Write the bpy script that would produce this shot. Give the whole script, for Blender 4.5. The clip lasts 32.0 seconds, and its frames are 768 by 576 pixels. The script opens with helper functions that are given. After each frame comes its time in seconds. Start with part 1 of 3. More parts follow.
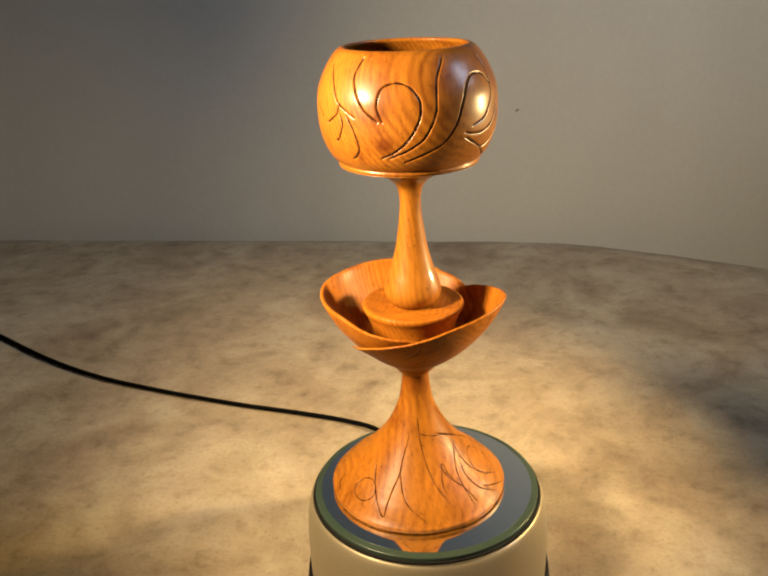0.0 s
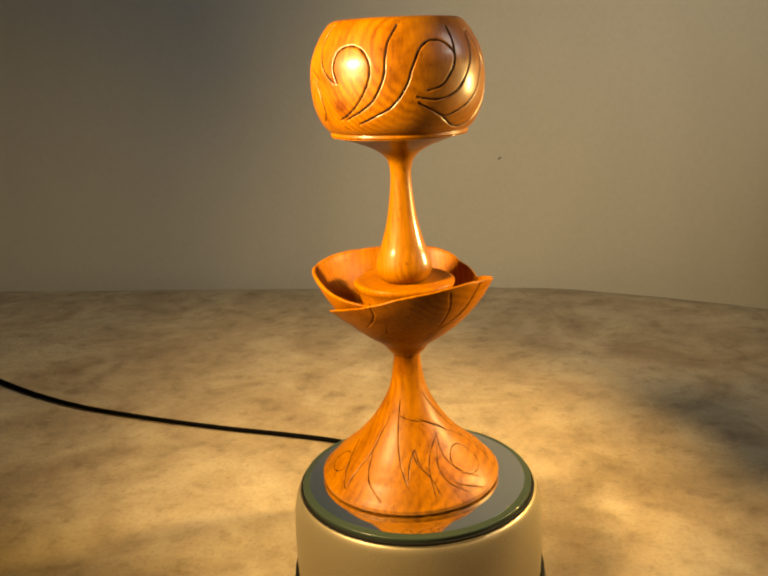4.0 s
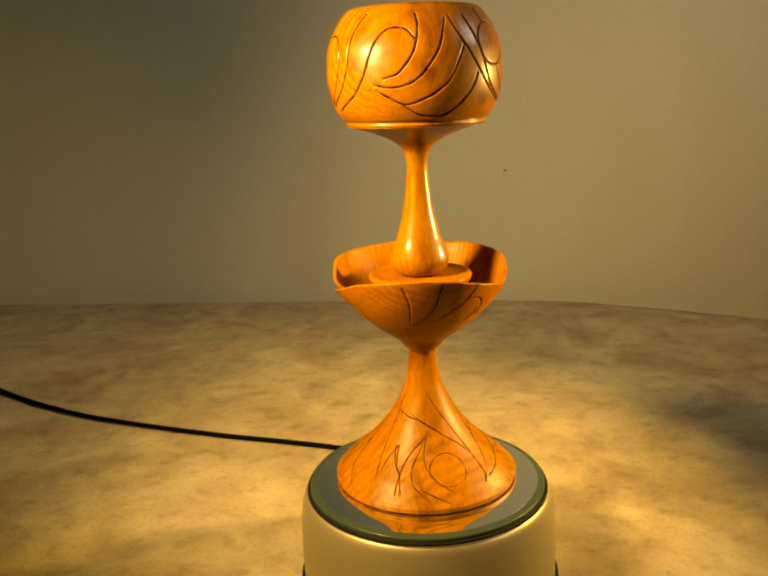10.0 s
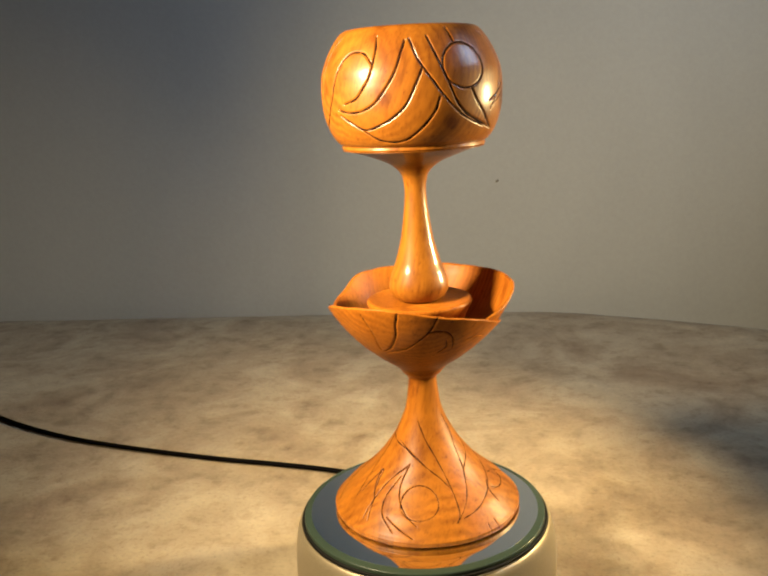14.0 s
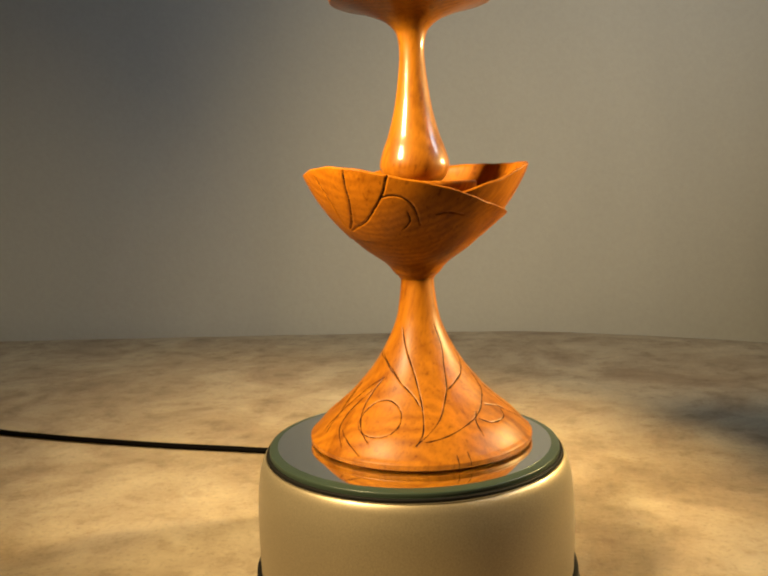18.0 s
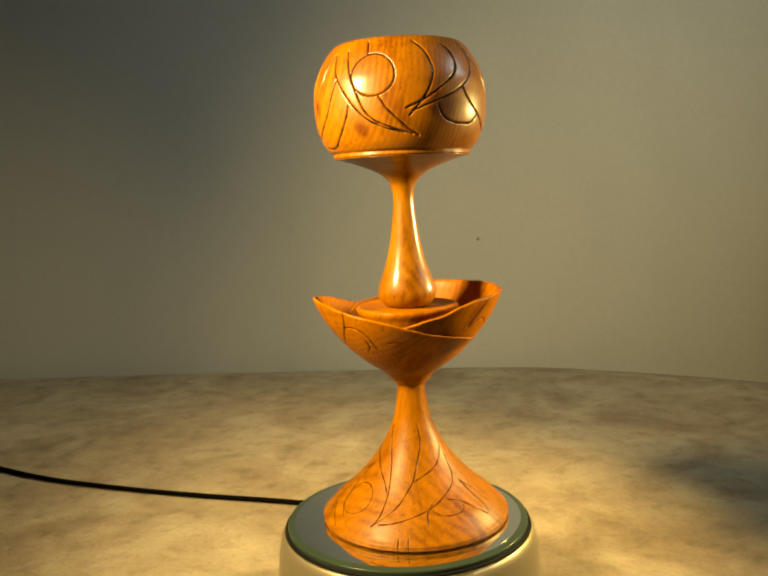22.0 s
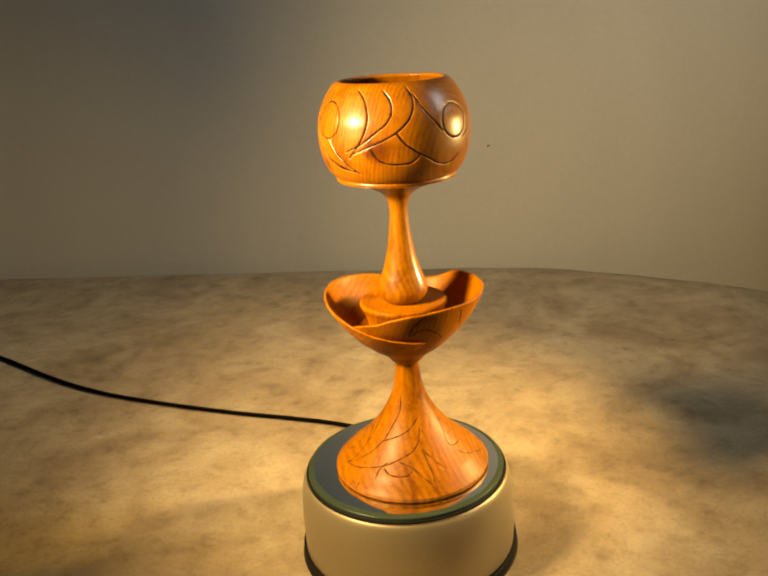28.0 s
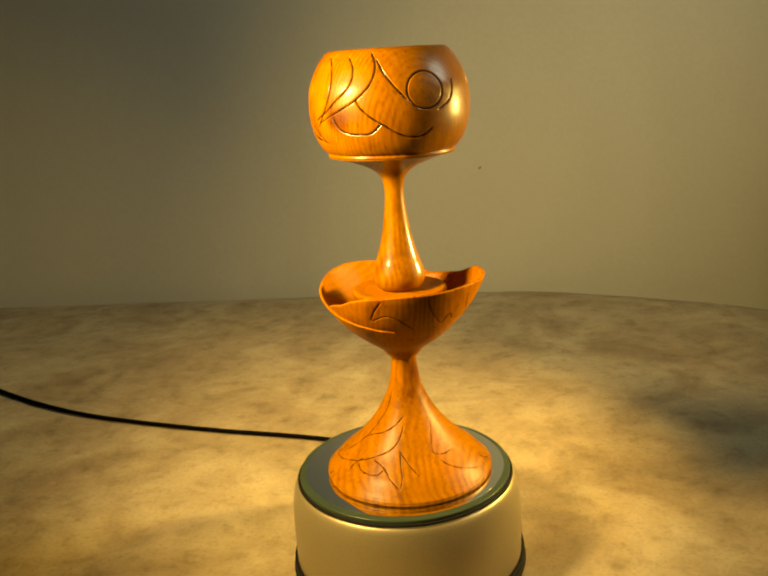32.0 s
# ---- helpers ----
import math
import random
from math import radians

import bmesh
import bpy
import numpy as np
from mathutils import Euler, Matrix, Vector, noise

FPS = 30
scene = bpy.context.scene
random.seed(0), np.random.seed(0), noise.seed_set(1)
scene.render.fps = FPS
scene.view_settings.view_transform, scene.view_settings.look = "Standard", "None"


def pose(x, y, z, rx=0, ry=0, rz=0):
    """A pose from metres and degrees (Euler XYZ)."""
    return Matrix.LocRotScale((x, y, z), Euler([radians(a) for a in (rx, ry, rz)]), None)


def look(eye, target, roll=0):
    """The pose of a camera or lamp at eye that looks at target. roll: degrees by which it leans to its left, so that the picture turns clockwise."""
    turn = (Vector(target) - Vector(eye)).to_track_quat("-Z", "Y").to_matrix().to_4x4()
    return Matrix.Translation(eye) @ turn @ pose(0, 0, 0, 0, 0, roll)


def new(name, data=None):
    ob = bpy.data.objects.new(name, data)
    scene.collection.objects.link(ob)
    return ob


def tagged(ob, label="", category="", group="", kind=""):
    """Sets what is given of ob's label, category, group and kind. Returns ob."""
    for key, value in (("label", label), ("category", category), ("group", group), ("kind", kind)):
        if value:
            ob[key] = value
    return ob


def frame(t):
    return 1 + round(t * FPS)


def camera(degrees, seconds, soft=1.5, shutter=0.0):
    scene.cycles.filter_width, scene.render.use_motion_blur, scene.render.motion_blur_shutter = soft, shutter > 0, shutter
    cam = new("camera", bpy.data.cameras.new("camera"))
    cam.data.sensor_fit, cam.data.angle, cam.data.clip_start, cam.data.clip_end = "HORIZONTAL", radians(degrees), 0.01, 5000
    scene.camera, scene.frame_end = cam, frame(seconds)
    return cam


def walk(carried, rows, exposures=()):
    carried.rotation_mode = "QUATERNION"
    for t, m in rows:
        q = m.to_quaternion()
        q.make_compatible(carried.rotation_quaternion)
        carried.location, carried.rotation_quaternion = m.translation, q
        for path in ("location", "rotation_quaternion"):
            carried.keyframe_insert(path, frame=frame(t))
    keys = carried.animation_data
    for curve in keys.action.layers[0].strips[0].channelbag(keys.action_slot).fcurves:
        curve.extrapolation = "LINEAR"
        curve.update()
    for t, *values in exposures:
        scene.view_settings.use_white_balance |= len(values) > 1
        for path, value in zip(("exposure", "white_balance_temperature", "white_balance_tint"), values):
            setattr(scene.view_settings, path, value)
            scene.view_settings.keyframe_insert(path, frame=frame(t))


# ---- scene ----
cam = camera(51.12, 32.0, soft=2.2)
PATH = [
    (0.0, 0.0575, -0.5995, 0.5356, 67.50, 2.32, 7.38),
    (0.5, 0.0595, -0.5979, 0.5271, 67.86, 2.51, 7.20),
    (1.0, 0.0596, -0.6020, 0.5382, 67.57, 2.63, 6.98),
    (1.5, 0.0585, -0.6044, 0.5201, 69.00, 2.52, 6.75),
    (2.0, 0.0548, -0.6072, 0.5041, 70.24, 2.06, 6.11),
    (2.5, 0.0462, -0.6164, 0.4935, 71.46, 2.07, 6.31),
    (3.0, 0.0514, -0.6349, 0.4720, 74.31, 2.00, 6.00),
    (3.5, 0.0564, -0.6327, 0.4563, 73.81, 2.32, 6.31),
    (5.5, 0.0447, -0.6300, 0.4337, 75.73, 2.06, 5.91),
    (6.0, 0.0515, -0.6292, 0.4284, 75.85, 2.41, 6.16),
    (6.5, 0.0506, -0.6298, 0.4340, 75.68, 2.68, 6.30),
    (7.0, 0.0436, -0.6291, 0.4353, 75.97, 2.46, 5.78),
    (7.5, 0.0475, -0.6318, 0.4331, 76.04, 2.78, 5.90),
    (8.0, 0.0530, -0.6316, 0.4304, 75.90, 2.92, 5.77),
    (8.5, 0.0516, -0.6310, 0.4295, 76.11, 2.65, 5.80),
    (9.0, 0.0523, -0.6330, 0.4254, 76.24, 2.59, 5.95),
    (9.5, 0.0522, -0.6336, 0.4285, 75.90, 2.28, 5.62),
    (10.0, 0.0458, -0.6259, 0.4205, 75.85, 2.24, 6.35),
    (10.5, 0.0495, -0.6168, 0.4199, 75.76, 2.35, 5.90),
    (11.0, 0.0480, -0.6224, 0.4197, 75.59, 2.41, 5.62),
    (11.5, 0.0578, -0.6131, 0.4151, 75.96, 2.91, 5.58),
    (12.0, 0.0549, -0.6214, 0.4268, 76.11, 2.49, 5.89),
    (12.5, 0.0534, -0.6196, 0.4223, 75.88, 2.42, 6.26),
    (13.0, 0.0499, -0.6264, 0.4307, 75.87, 2.28, 6.26),
    (13.5, 0.0511, -0.6212, 0.4355, 75.98, 2.52, 6.20),
    (15.5, -0.0070, -0.5450, 0.3378, 78.51, 2.13, 3.03),
    (16.0, 0.0159, -0.5317, 0.2666, 81.06, 1.16, 2.82),
    (16.5, 0.0176, -0.5207, 0.2521, 82.63, 0.35, 1.99),
    (17.0, 0.0145, -0.5212, 0.2504, 82.70, 0.68, 1.43),
    (17.5, 0.0111, -0.5305, 0.2612, 81.74, 1.46, 2.32),
    (18.0, 0.0092, -0.5401, 0.2714, 82.68, 1.69, 2.61),
    (18.5, 0.0106, -0.5415, 0.2786, 83.46, 1.39, 2.01),
    (19.0, 0.0248, -0.5630, 0.2980, 83.45, 1.93, 3.10),
    (19.5, 0.0267, -0.5782, 0.3218, 82.32, 1.79, 4.14),
    (20.0, 0.0385, -0.6041, 0.3571, 81.69, 1.67, 4.79),
    (20.5, 0.0481, -0.6346, 0.3761, 82.04, 1.71, 5.15),
    (21.0, 0.0441, -0.6316, 0.3703, 81.58, 1.60, 4.96),
    (21.5, 0.0384, -0.6428, 0.3754, 82.06, 1.94, 4.86),
    (22.0, 0.0421, -0.6386, 0.3727, 82.40, 2.45, 4.46),
    (22.5, 0.0429, -0.6323, 0.3671, 81.91, 2.22, 4.83),
    (23.0, 0.0349, -0.6360, 0.3686, 81.66, 2.20, 5.08),
    (23.5, 0.0375, -0.6313, 0.3700, 81.52, 2.21, 5.06),
    (24.0, 0.0438, -0.6560, 0.4269, 78.56, 2.03, 5.46),
    (24.5, 0.0588, -0.6897, 0.4902, 75.53, 2.13, 6.12),
    (25.0, 0.0637, -0.7150, 0.5267, 73.26, 2.99, 6.44),
    (25.5, 0.0785, -0.7137, 0.5230, 72.15, 3.13, 6.63),
    (27.5, 0.0822, -0.7121, 0.5371, 71.23, 3.24, 6.24),
    (28.0, 0.0813, -0.7131, 0.5327, 70.81, 3.41, 6.19),
    (28.5, 0.0657, -0.7065, 0.5361, 70.29, 3.21, 6.08),
    (29.0, 0.0608, -0.6929, 0.5289, 69.97, 3.04, 6.15),
    (29.5, 0.0558, -0.6934, 0.5329, 69.63, 3.32, 6.01),
    (30.0, 0.0627, -0.6880, 0.5283, 69.84, 3.18, 5.75),
    (30.5, 0.0641, -0.6860, 0.5279, 69.74, 3.10, 6.01),
    (31.0, 0.0633, -0.6833, 0.5185, 69.86, 2.98, 5.95),
    (31.5, 0.0612, -0.6873, 0.4985, 71.39, 3.23, 5.91),
    (32.0, 0.0643, -0.6903, 0.4614, 74.60, 3.45, 5.12),
]
EXPOSURES = [(0.0, -0.04, 5900, 11), (3.5, -0.06, 6900, 10), (5.5, -0.13, 14000, -6), (7.0, -0.13, 15000, -5), (8.0, -0.15, 15500, -4), (9.0, -0.15, 15500, -4), (10.0, -0.15, 13500, -3), (11.0, -0.12, 8500, 8), (12.0, 0.0, 6800, 10), (13.5, 0.0, 5700, 8), (17.3, -0.02, 5800, 8), (18.5, 0.0, 7800, 2), (19.0, 0.03, 8800, -9), (22, -0.08, 7600, -8), (23.0, 0.07, 6000, 6), (24.0, 0.12, 5500, 8), (25.0, 0.08, 5900, 6), (25.7, 0.0, 9500, 6), (27.6, -0.05, 9500, 7), (28.0, -0.05, 8000, 7), (28.6, 0.08, 5600, 9), (29.5, 0.11, 5300, 7), (30.5, 0.10, 5100, 5), (31.0, 0.03, 6100, 2), (31.5, -0.08, 9000, -4), (32.0, -0.09, 11500, -9)]
walk(cam, [(t, pose(*row)) for t, *row in PATH], EXPOSURES)

# ---- light ----
world = bpy.data.worlds.new("world")
scene.world = world
world.use_nodes = True
world.node_tree.nodes["Background"].inputs["Color"].default_value = (0.6, 0.7, 0.9, 1)
world.node_tree.nodes["Background"].inputs["Strength"].default_value = 0.05


def spot(name, eye, target, watts, colour, size, cone, blend):
    data = bpy.data.lights.new(name, "SPOT")
    data.energy, data.color, data.shadow_soft_size = watts, colour, size
    data.spot_size, data.spot_blend = radians(cone), blend
    ob = new(name, data)
    ob.matrix_world = look(eye, target)
    return ob


def area(name, eye, target, watts, colour, wide, high):
    data = bpy.data.lights.new(name, "AREA")
    data.shape, data.size, data.size_y = "RECTANGLE", wide, high
    data.energy, data.color = watts, colour
    ob = new(name, data)
    ob.matrix_world = look(eye, target)
    return ob


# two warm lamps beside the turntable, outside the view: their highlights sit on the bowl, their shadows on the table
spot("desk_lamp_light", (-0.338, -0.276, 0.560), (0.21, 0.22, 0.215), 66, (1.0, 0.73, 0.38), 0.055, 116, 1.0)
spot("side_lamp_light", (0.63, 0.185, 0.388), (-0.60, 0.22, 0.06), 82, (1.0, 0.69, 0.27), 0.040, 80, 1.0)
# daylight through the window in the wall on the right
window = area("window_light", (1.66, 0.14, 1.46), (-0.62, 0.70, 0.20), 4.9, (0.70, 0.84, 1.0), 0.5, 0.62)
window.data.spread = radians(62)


# ---- materials ----
def material(name, rough=0.5, metal=0.0, colour=(0.5, 0.5, 0.5), coat=0.0):
    m = bpy.data.materials.new(name)
    m.use_nodes = True
    b = m.node_tree.nodes["Principled BSDF"]
    b.inputs["Base Color"].default_value = (*colour, 1)
    b.inputs["Roughness"].default_value = rough
    b.inputs["Metallic"].default_value = metal
    b.inputs["Coat Weight"].default_value = coat
    b.inputs["Coat Roughness"].default_value = 0.12
    return m, m.node_tree.nodes, m.node_tree.links, b


def ramp(nodes, stops):
    r = nodes.new("ShaderNodeValToRGB")
    el = r.color_ramp.elements
    el[0].position, el[0].color = stops[0][0], (*stops[0][1], 1)
    el[1].position, el[1].color = stops[-1][0], (*stops[-1][1], 1)
    for p, c in stops[1:-1]:
        e = el.new(p)
        e.color = (*c, 1)
    return r


def coords(nodes, links, scale, offset=(0, 0, 0), turn=(0, 0, 0)):
    t = nodes.new("ShaderNodeTexCoord")
    mp = nodes.new("ShaderNodeMapping")
    mp.inputs["Scale"].default_value = scale
    mp.inputs["Location"].default_value = offset
    mp.inputs["Rotation"].default_value = turn
    links.new(t.outputs["Object"], mp.inputs["Vector"])
    return mp.outputs["Vector"]


def noise_tex(nodes, links, vec, scale, detail=6, rough=0.55, warp=0.0):
    n = nodes.new("ShaderNodeTexNoise")
    n.inputs["Scale"].default_value, n.inputs["Detail"].default_value = scale, detail
    n.inputs["Roughness"].default_value, n.inputs["Distortion"].default_value = rough, warp
    links.new(vec, n.inputs["Vector"])
    return n.outputs["Fac"]


def mix(nodes, links, kind, fac, a, b):
    m = nodes.new("ShaderNodeMix")
    m.data_type, m.blend_type = "RGBA", kind
    for sock, val in ((m.inputs[0], fac), (m.inputs[6], a), (m.inputs[7], b)):
        if hasattr(val, "is_output"):
            links.new(val, sock)
        elif isinstance(val, tuple):
            sock.default_value = (*val, 1)
        else:
            sock.default_value = val
    return m.outputs[2]


def bump(nodes, links, shader, height, strength, distance):
    b = nodes.new("ShaderNodeBump")
    b.inputs["Strength"].default_value, b.inputs["Distance"].default_value = strength, distance
    links.new(height, b.inputs["Height"])
    links.new(b.outputs["Normal"], shader.inputs["Normal"])


def remap(nodes, links, vec, scale):
    mp = nodes.new("ShaderNodeMapping")
    mp.inputs["Scale"].default_value = scale
    links.new(vec, mp.inputs["Vector"])
    return mp.outputs["Vector"]


def wood(name, offset, turn, light, dark, ring=110.0, warp=5.0, coat=0.4, shine=0.16, polish=0.13, blotchy=0.4, knots=()):
    """Turned wood: growth rings of an off-centre log, fibres and pores along it, dark flecks and blotches."""
    m, n, l, b = material(name, 0.45, 0, light, coat)
    b.inputs["Specular IOR Level"].default_value = shine
    b.inputs["Coat Roughness"].default_value = polish
    v = coords(n, l, (1, 1, 1), offset, turn)
    w = n.new("ShaderNodeTexWave")
    w.wave_type, w.rings_direction, w.wave_profile = "RINGS", "Z", "SIN"
    w.inputs["Scale"].default_value, w.inputs["Distortion"].default_value = ring, warp
    w.inputs["Detail"].default_value, w.inputs["Detail Scale"].default_value = 5, 0.30
    w.inputs["Detail Roughness"].default_value = 0.62
    l.new(remap(n, l, v, (1, 1, 0.22)), w.inputs["Vector"])
    half = tuple(0.55 * p + 0.45 * q for p, q in zip(light, dark))
    rings = ramp(n, [(0.0, light), (0.55, half), (1.0, dark)])
    l.new(w.outputs["Fac"], rings.inputs["Fac"])
    fade = noise_tex(n, l, v, 34, 3, 0.5)
    soft = ramp(n, [(0.38, (0.12, 0.12, 0.12)), (0.62, (1.0, 1.0, 1.0))])
    l.new(fade, soft.inputs["Fac"])
    plain = tuple(0.7 * p + 0.3 * q for p, q in zip(light, dark))
    c = mix(n, l, "MIX", soft.outputs["Color"], plain, rings.outputs["Color"])
    fine = noise_tex(n, l, remap(n, l, v, (1, 1, 0.09)), 520, 4, 0.6)
    pores = ramp(n, [(0.33, (0.60, 0.50, 0.42)), (0.47, (1.0, 1.0, 1.0)), (0.70, (1.08, 1.07, 1.05))])
    l.new(fine, pores.inputs["Fac"])
    c = mix(n, l, "MULTIPLY", 0.55, c, pores.outputs["Color"])
    fibre = noise_tex(n, l, remap(n, l, v, (1, 1, 0.05)), 210, 5, 0.65)
    streaks = ramp(n, [(0.34, (0.72, 0.62, 0.54)), (0.50, (1.0, 1.0, 1.0)), (0.68, (1.14, 1.16, 1.18))])
    l.new(fibre, streaks.inputs["Fac"])
    c = mix(n, l, "MULTIPLY", 0.40, c, streaks.outputs["Color"])
    fleck = noise_tex(n, l, remap(n, l, v, (1, 1, 0.6)), 300, 2, 0.5)
    specks = ramp(n, [(0.27, (0.42, 0.30, 0.22)), (0.36, (1.0, 1.0, 1.0))])
    l.new(fleck, specks.inputs["Fac"])
    c = mix(n, l, "MULTIPLY", 0.55, c, specks.outputs["Color"])
    blotch = noise_tex(n, l, remap(n, l, v, (1, 1, 0.6)), 22, 6, 0.62, 0.8)
    spread = ramp(n, [(0.30, (0.50, 0.38, 0.30)), (0.46, (0.96, 0.95, 0.94)), (0.72, (1.18, 1.19, 1.14))])
    l.new(blotch, spread.inputs["Fac"])
    c = mix(n, l, "MULTIPLY", blotchy, c, spread.outputs["Color"])
    for degrees, radius, height, size in knots:
        gap = n.new("ShaderNodeVectorMath")
        gap.operation = "DISTANCE"
        l.new(coords(n, l, (1, 1, 1)), gap.inputs[0])
        gap.inputs[1].default_value = (radius * math.cos(radians(degrees)), radius * math.sin(radians(degrees)), height)
        ragged = n.new("ShaderNodeMath")
        ragged.operation = "MULTIPLY_ADD"
        l.new(blotch, ragged.inputs[0])
        ragged.inputs[1].default_value = 0.016
        l.new(gap.outputs["Value"], ragged.inputs[2])
        knot = ramp(n, [(size * 0.5 + 0.008, (0.42, 0.28, 0.20)), (size * 1.4 + 0.008, (1.0, 1.0, 1.0))])
        l.new(ragged.outputs[0], knot.inputs["Fac"])
        c = mix(n, l, "MULTIPLY", 0.95, c, knot.outputs["Color"])
    l.new(c, b.inputs["Base Color"])
    gloss = n.new("ShaderNodeMapRange")
    gloss.inputs["To Min"].default_value, gloss.inputs["To Max"].default_value = 0.34, 0.58
    l.new(blotch, gloss.inputs["Value"])
    l.new(gloss.outputs["Result"], b.inputs["Roughness"])
    bump(n, l, b, fine, 0.14, 0.0006)
    return m


WOOD_BOWL = wood("cherry_wood_bowl", (0.050, 0.035, 0.0), (0.30, 0.16, 0.3), (0.244, 0.0860, 0.0043), (0.166, 0.0515, 0.0023), 84, 11, 0.36, 0.16, 0.25, 1.0, [(83, 0.064, 0.330, 0.009), (346, 0.0655, 0.336, 0.006), (28, 0.062, 0.318, 0.006), (262, 0.064, 0.324, 0.007)])
WOOD_PETAL = wood("cherry_wood_petal", (0.05, 0.06, 0.0), (0.3, 0.2, 0.3), (0.300, 0.0980, 0.0045), (0.226, 0.0680, 0.0031), 70, 10, 0.05, 0.06, 0.28, 1.0)
WOOD_FOOT = wood("cherry_wood_foot", (0.045, 0.09, 0.0), (0.22, 0.12, 0.9), (0.258, 0.0905, 0.0043), (0.178, 0.0560, 0.0025), 46, 14, 0.14, 0.08, 0.36, 1.0)
WOOD_STEM = wood("cherry_wood_stem", (0.02, 0.05, 0.0), (0.16, 0.10, 0.0), (0.264, 0.0965, 0.0052), (0.186, 0.0630, 0.0030), 74, 8, 0.5, 0.14, 0.15, 1.0)

CARVED, _, _, groove = material("dark_stained_groove", 0.85, 0, (0.012, 0.003, 0.0010))
groove.inputs["Specular IOR Level"].default_value = 0.1


def table_stone():
    """Cement-like top: clouds, clots of a centimetre or two, grit and pits."""
    m, n, l, b = material("mottled_table_surface", 0.75, 0, (0.27, 0.21, 0.15))
    b.inputs["Specular IOR Level"].default_value = 0.18
    v = coords(n, l, (1, 1, 1))
    big = noise_tex(n, l, v, 6.5, 6, 0.62, 0.9)
    c1 = ramp(n, [(0.32, (0.192, 0.139, 0.088)), (0.5, (0.260, 0.205, 0.135)), (0.66, (0.320, 0.262, 0.178))])
    l.new(big, c1.inputs["Fac"])
    clots = noise_tex(n, l, v, 24, 6, 0.6, 0.15)
    c2 = ramp(n, [(0.32, (0.70, 0.66, 0.62)), (0.44, (0.95, 0.94, 0.93)), (0.58, (1.06, 1.06, 1.05)), (0.70, (1.18, 1.18, 1.16))])
    l.new(clots, c2.inputs["Fac"])
    c = mix(n, l, "MULTIPLY", 0.85, c1.outputs["Color"], c2.outputs["Color"])
    stain = noise_tex(n, l, coords(n, l, (1, 1, 1), (3.1, 1.7, 0)), 36, 5, 0.6, 0.1)
    c4 = ramp(n, [(0.30, (0.55, 0.47, 0.40)), (0.45, (1.0, 1.0, 1.0))])
    l.new(stain, c4.inputs["Fac"])
    c = mix(n, l, "MULTIPLY", 0.42, c, c4.outputs["Color"])
    grit = noise_tex(n, l, v, 210, 5, 0.7)
    c3 = ramp(n, [(0.34, (0.68, 0.66, 0.62)), (0.46, (1.0, 1.0, 1.0)), (0.66, (1.10, 1.09, 1.07))])
    l.new(grit, c3.inputs["Fac"])
    c = mix(n, l, "MULTIPLY", 0.6, c, c3.outputs["Color"])
    l.new(c, b.inputs["Base Color"])
    both = n.new("ShaderNodeMath")
    both.operation = "MULTIPLY_ADD"
    both.inputs[1].default_value = 0.22
    l.new(grit, both.inputs[0])
    l.new(clots, both.inputs[2])
    bump(n, l, b, both.outputs[0], 0.34, 0.006)
    return m


def plaster(name, colour, amount=0.5):
    m, n, l, b = material(name, 0.75, 0, colour)
    v = coords(n, l, (1, 1, 0.45))
    big = noise_tex(n, l, v, 2.2, 5, 0.55, 0.5)
    c1 = ramp(n, [(0.3, tuple(0.93 * p for p in colour)), (0.7, tuple(1.05 * p for p in colour))])
    l.new(big, c1.inputs["Fac"])
    fine = noise_tex(n, l, coords(n, l, (1, 1, 1)), 120, 6, 0.6)
    c2 = ramp(n, [(0.3, (0.93, 0.93, 0.93)), (0.7, (1.05, 1.05, 1.05))])
    l.new(fine, c2.inputs["Fac"])
    l.new(mix(n, l, "MULTIPLY", amount, c1.outputs["Color"], c2.outputs["Color"]), b.inputs["Base Color"])
    bump(n, l, b, fine, 0.15, 0.002)
    return m


TABLE = table_stone()
WALL = plaster("grey_plaster", (0.352, 0.348, 0.322))
# unseen sides of the room: colours made up, dark to cut bounced light
CEILING = plaster("dark_unseen_ceiling", (0.20, 0.17, 0.13))
DARK_WALL = plaster("dark_unseen_plaster", (0.17, 0.145, 0.11))
FLOOR = plaster("dark_floor", (0.14, 0.11, 0.08))


def satin_shell():
    m, n, l, b = material("satin_champagne_plastic", 0.5, 0.6, (0.40, 0.32, 0.21), 0.1)
    fine = noise_tex(n, l, coords(n, l, (1, 1, 1)), 900, 3, 0.6)
    c = ramp(n, [(0.3, (0.235, 0.192, 0.120)), (0.7, (0.295, 0.242, 0.155))])
    l.new(fine, c.inputs["Fac"])
    l.new(c.outputs["Color"], b.inputs["Base Color"])
    smear = noise_tex(n, l, coords(n, l, (1, 1, 2.5)), 14, 5, 0.6, 0.5)
    r = n.new("ShaderNodeMapRange")
    r.inputs["To Min"].default_value, r.inputs["To Max"].default_value = 0.38, 0.50
    l.new(smear, r.inputs["Value"])
    l.new(r.outputs["Result"], b.inputs["Roughness"])
    return m


SHELL = satin_shell()


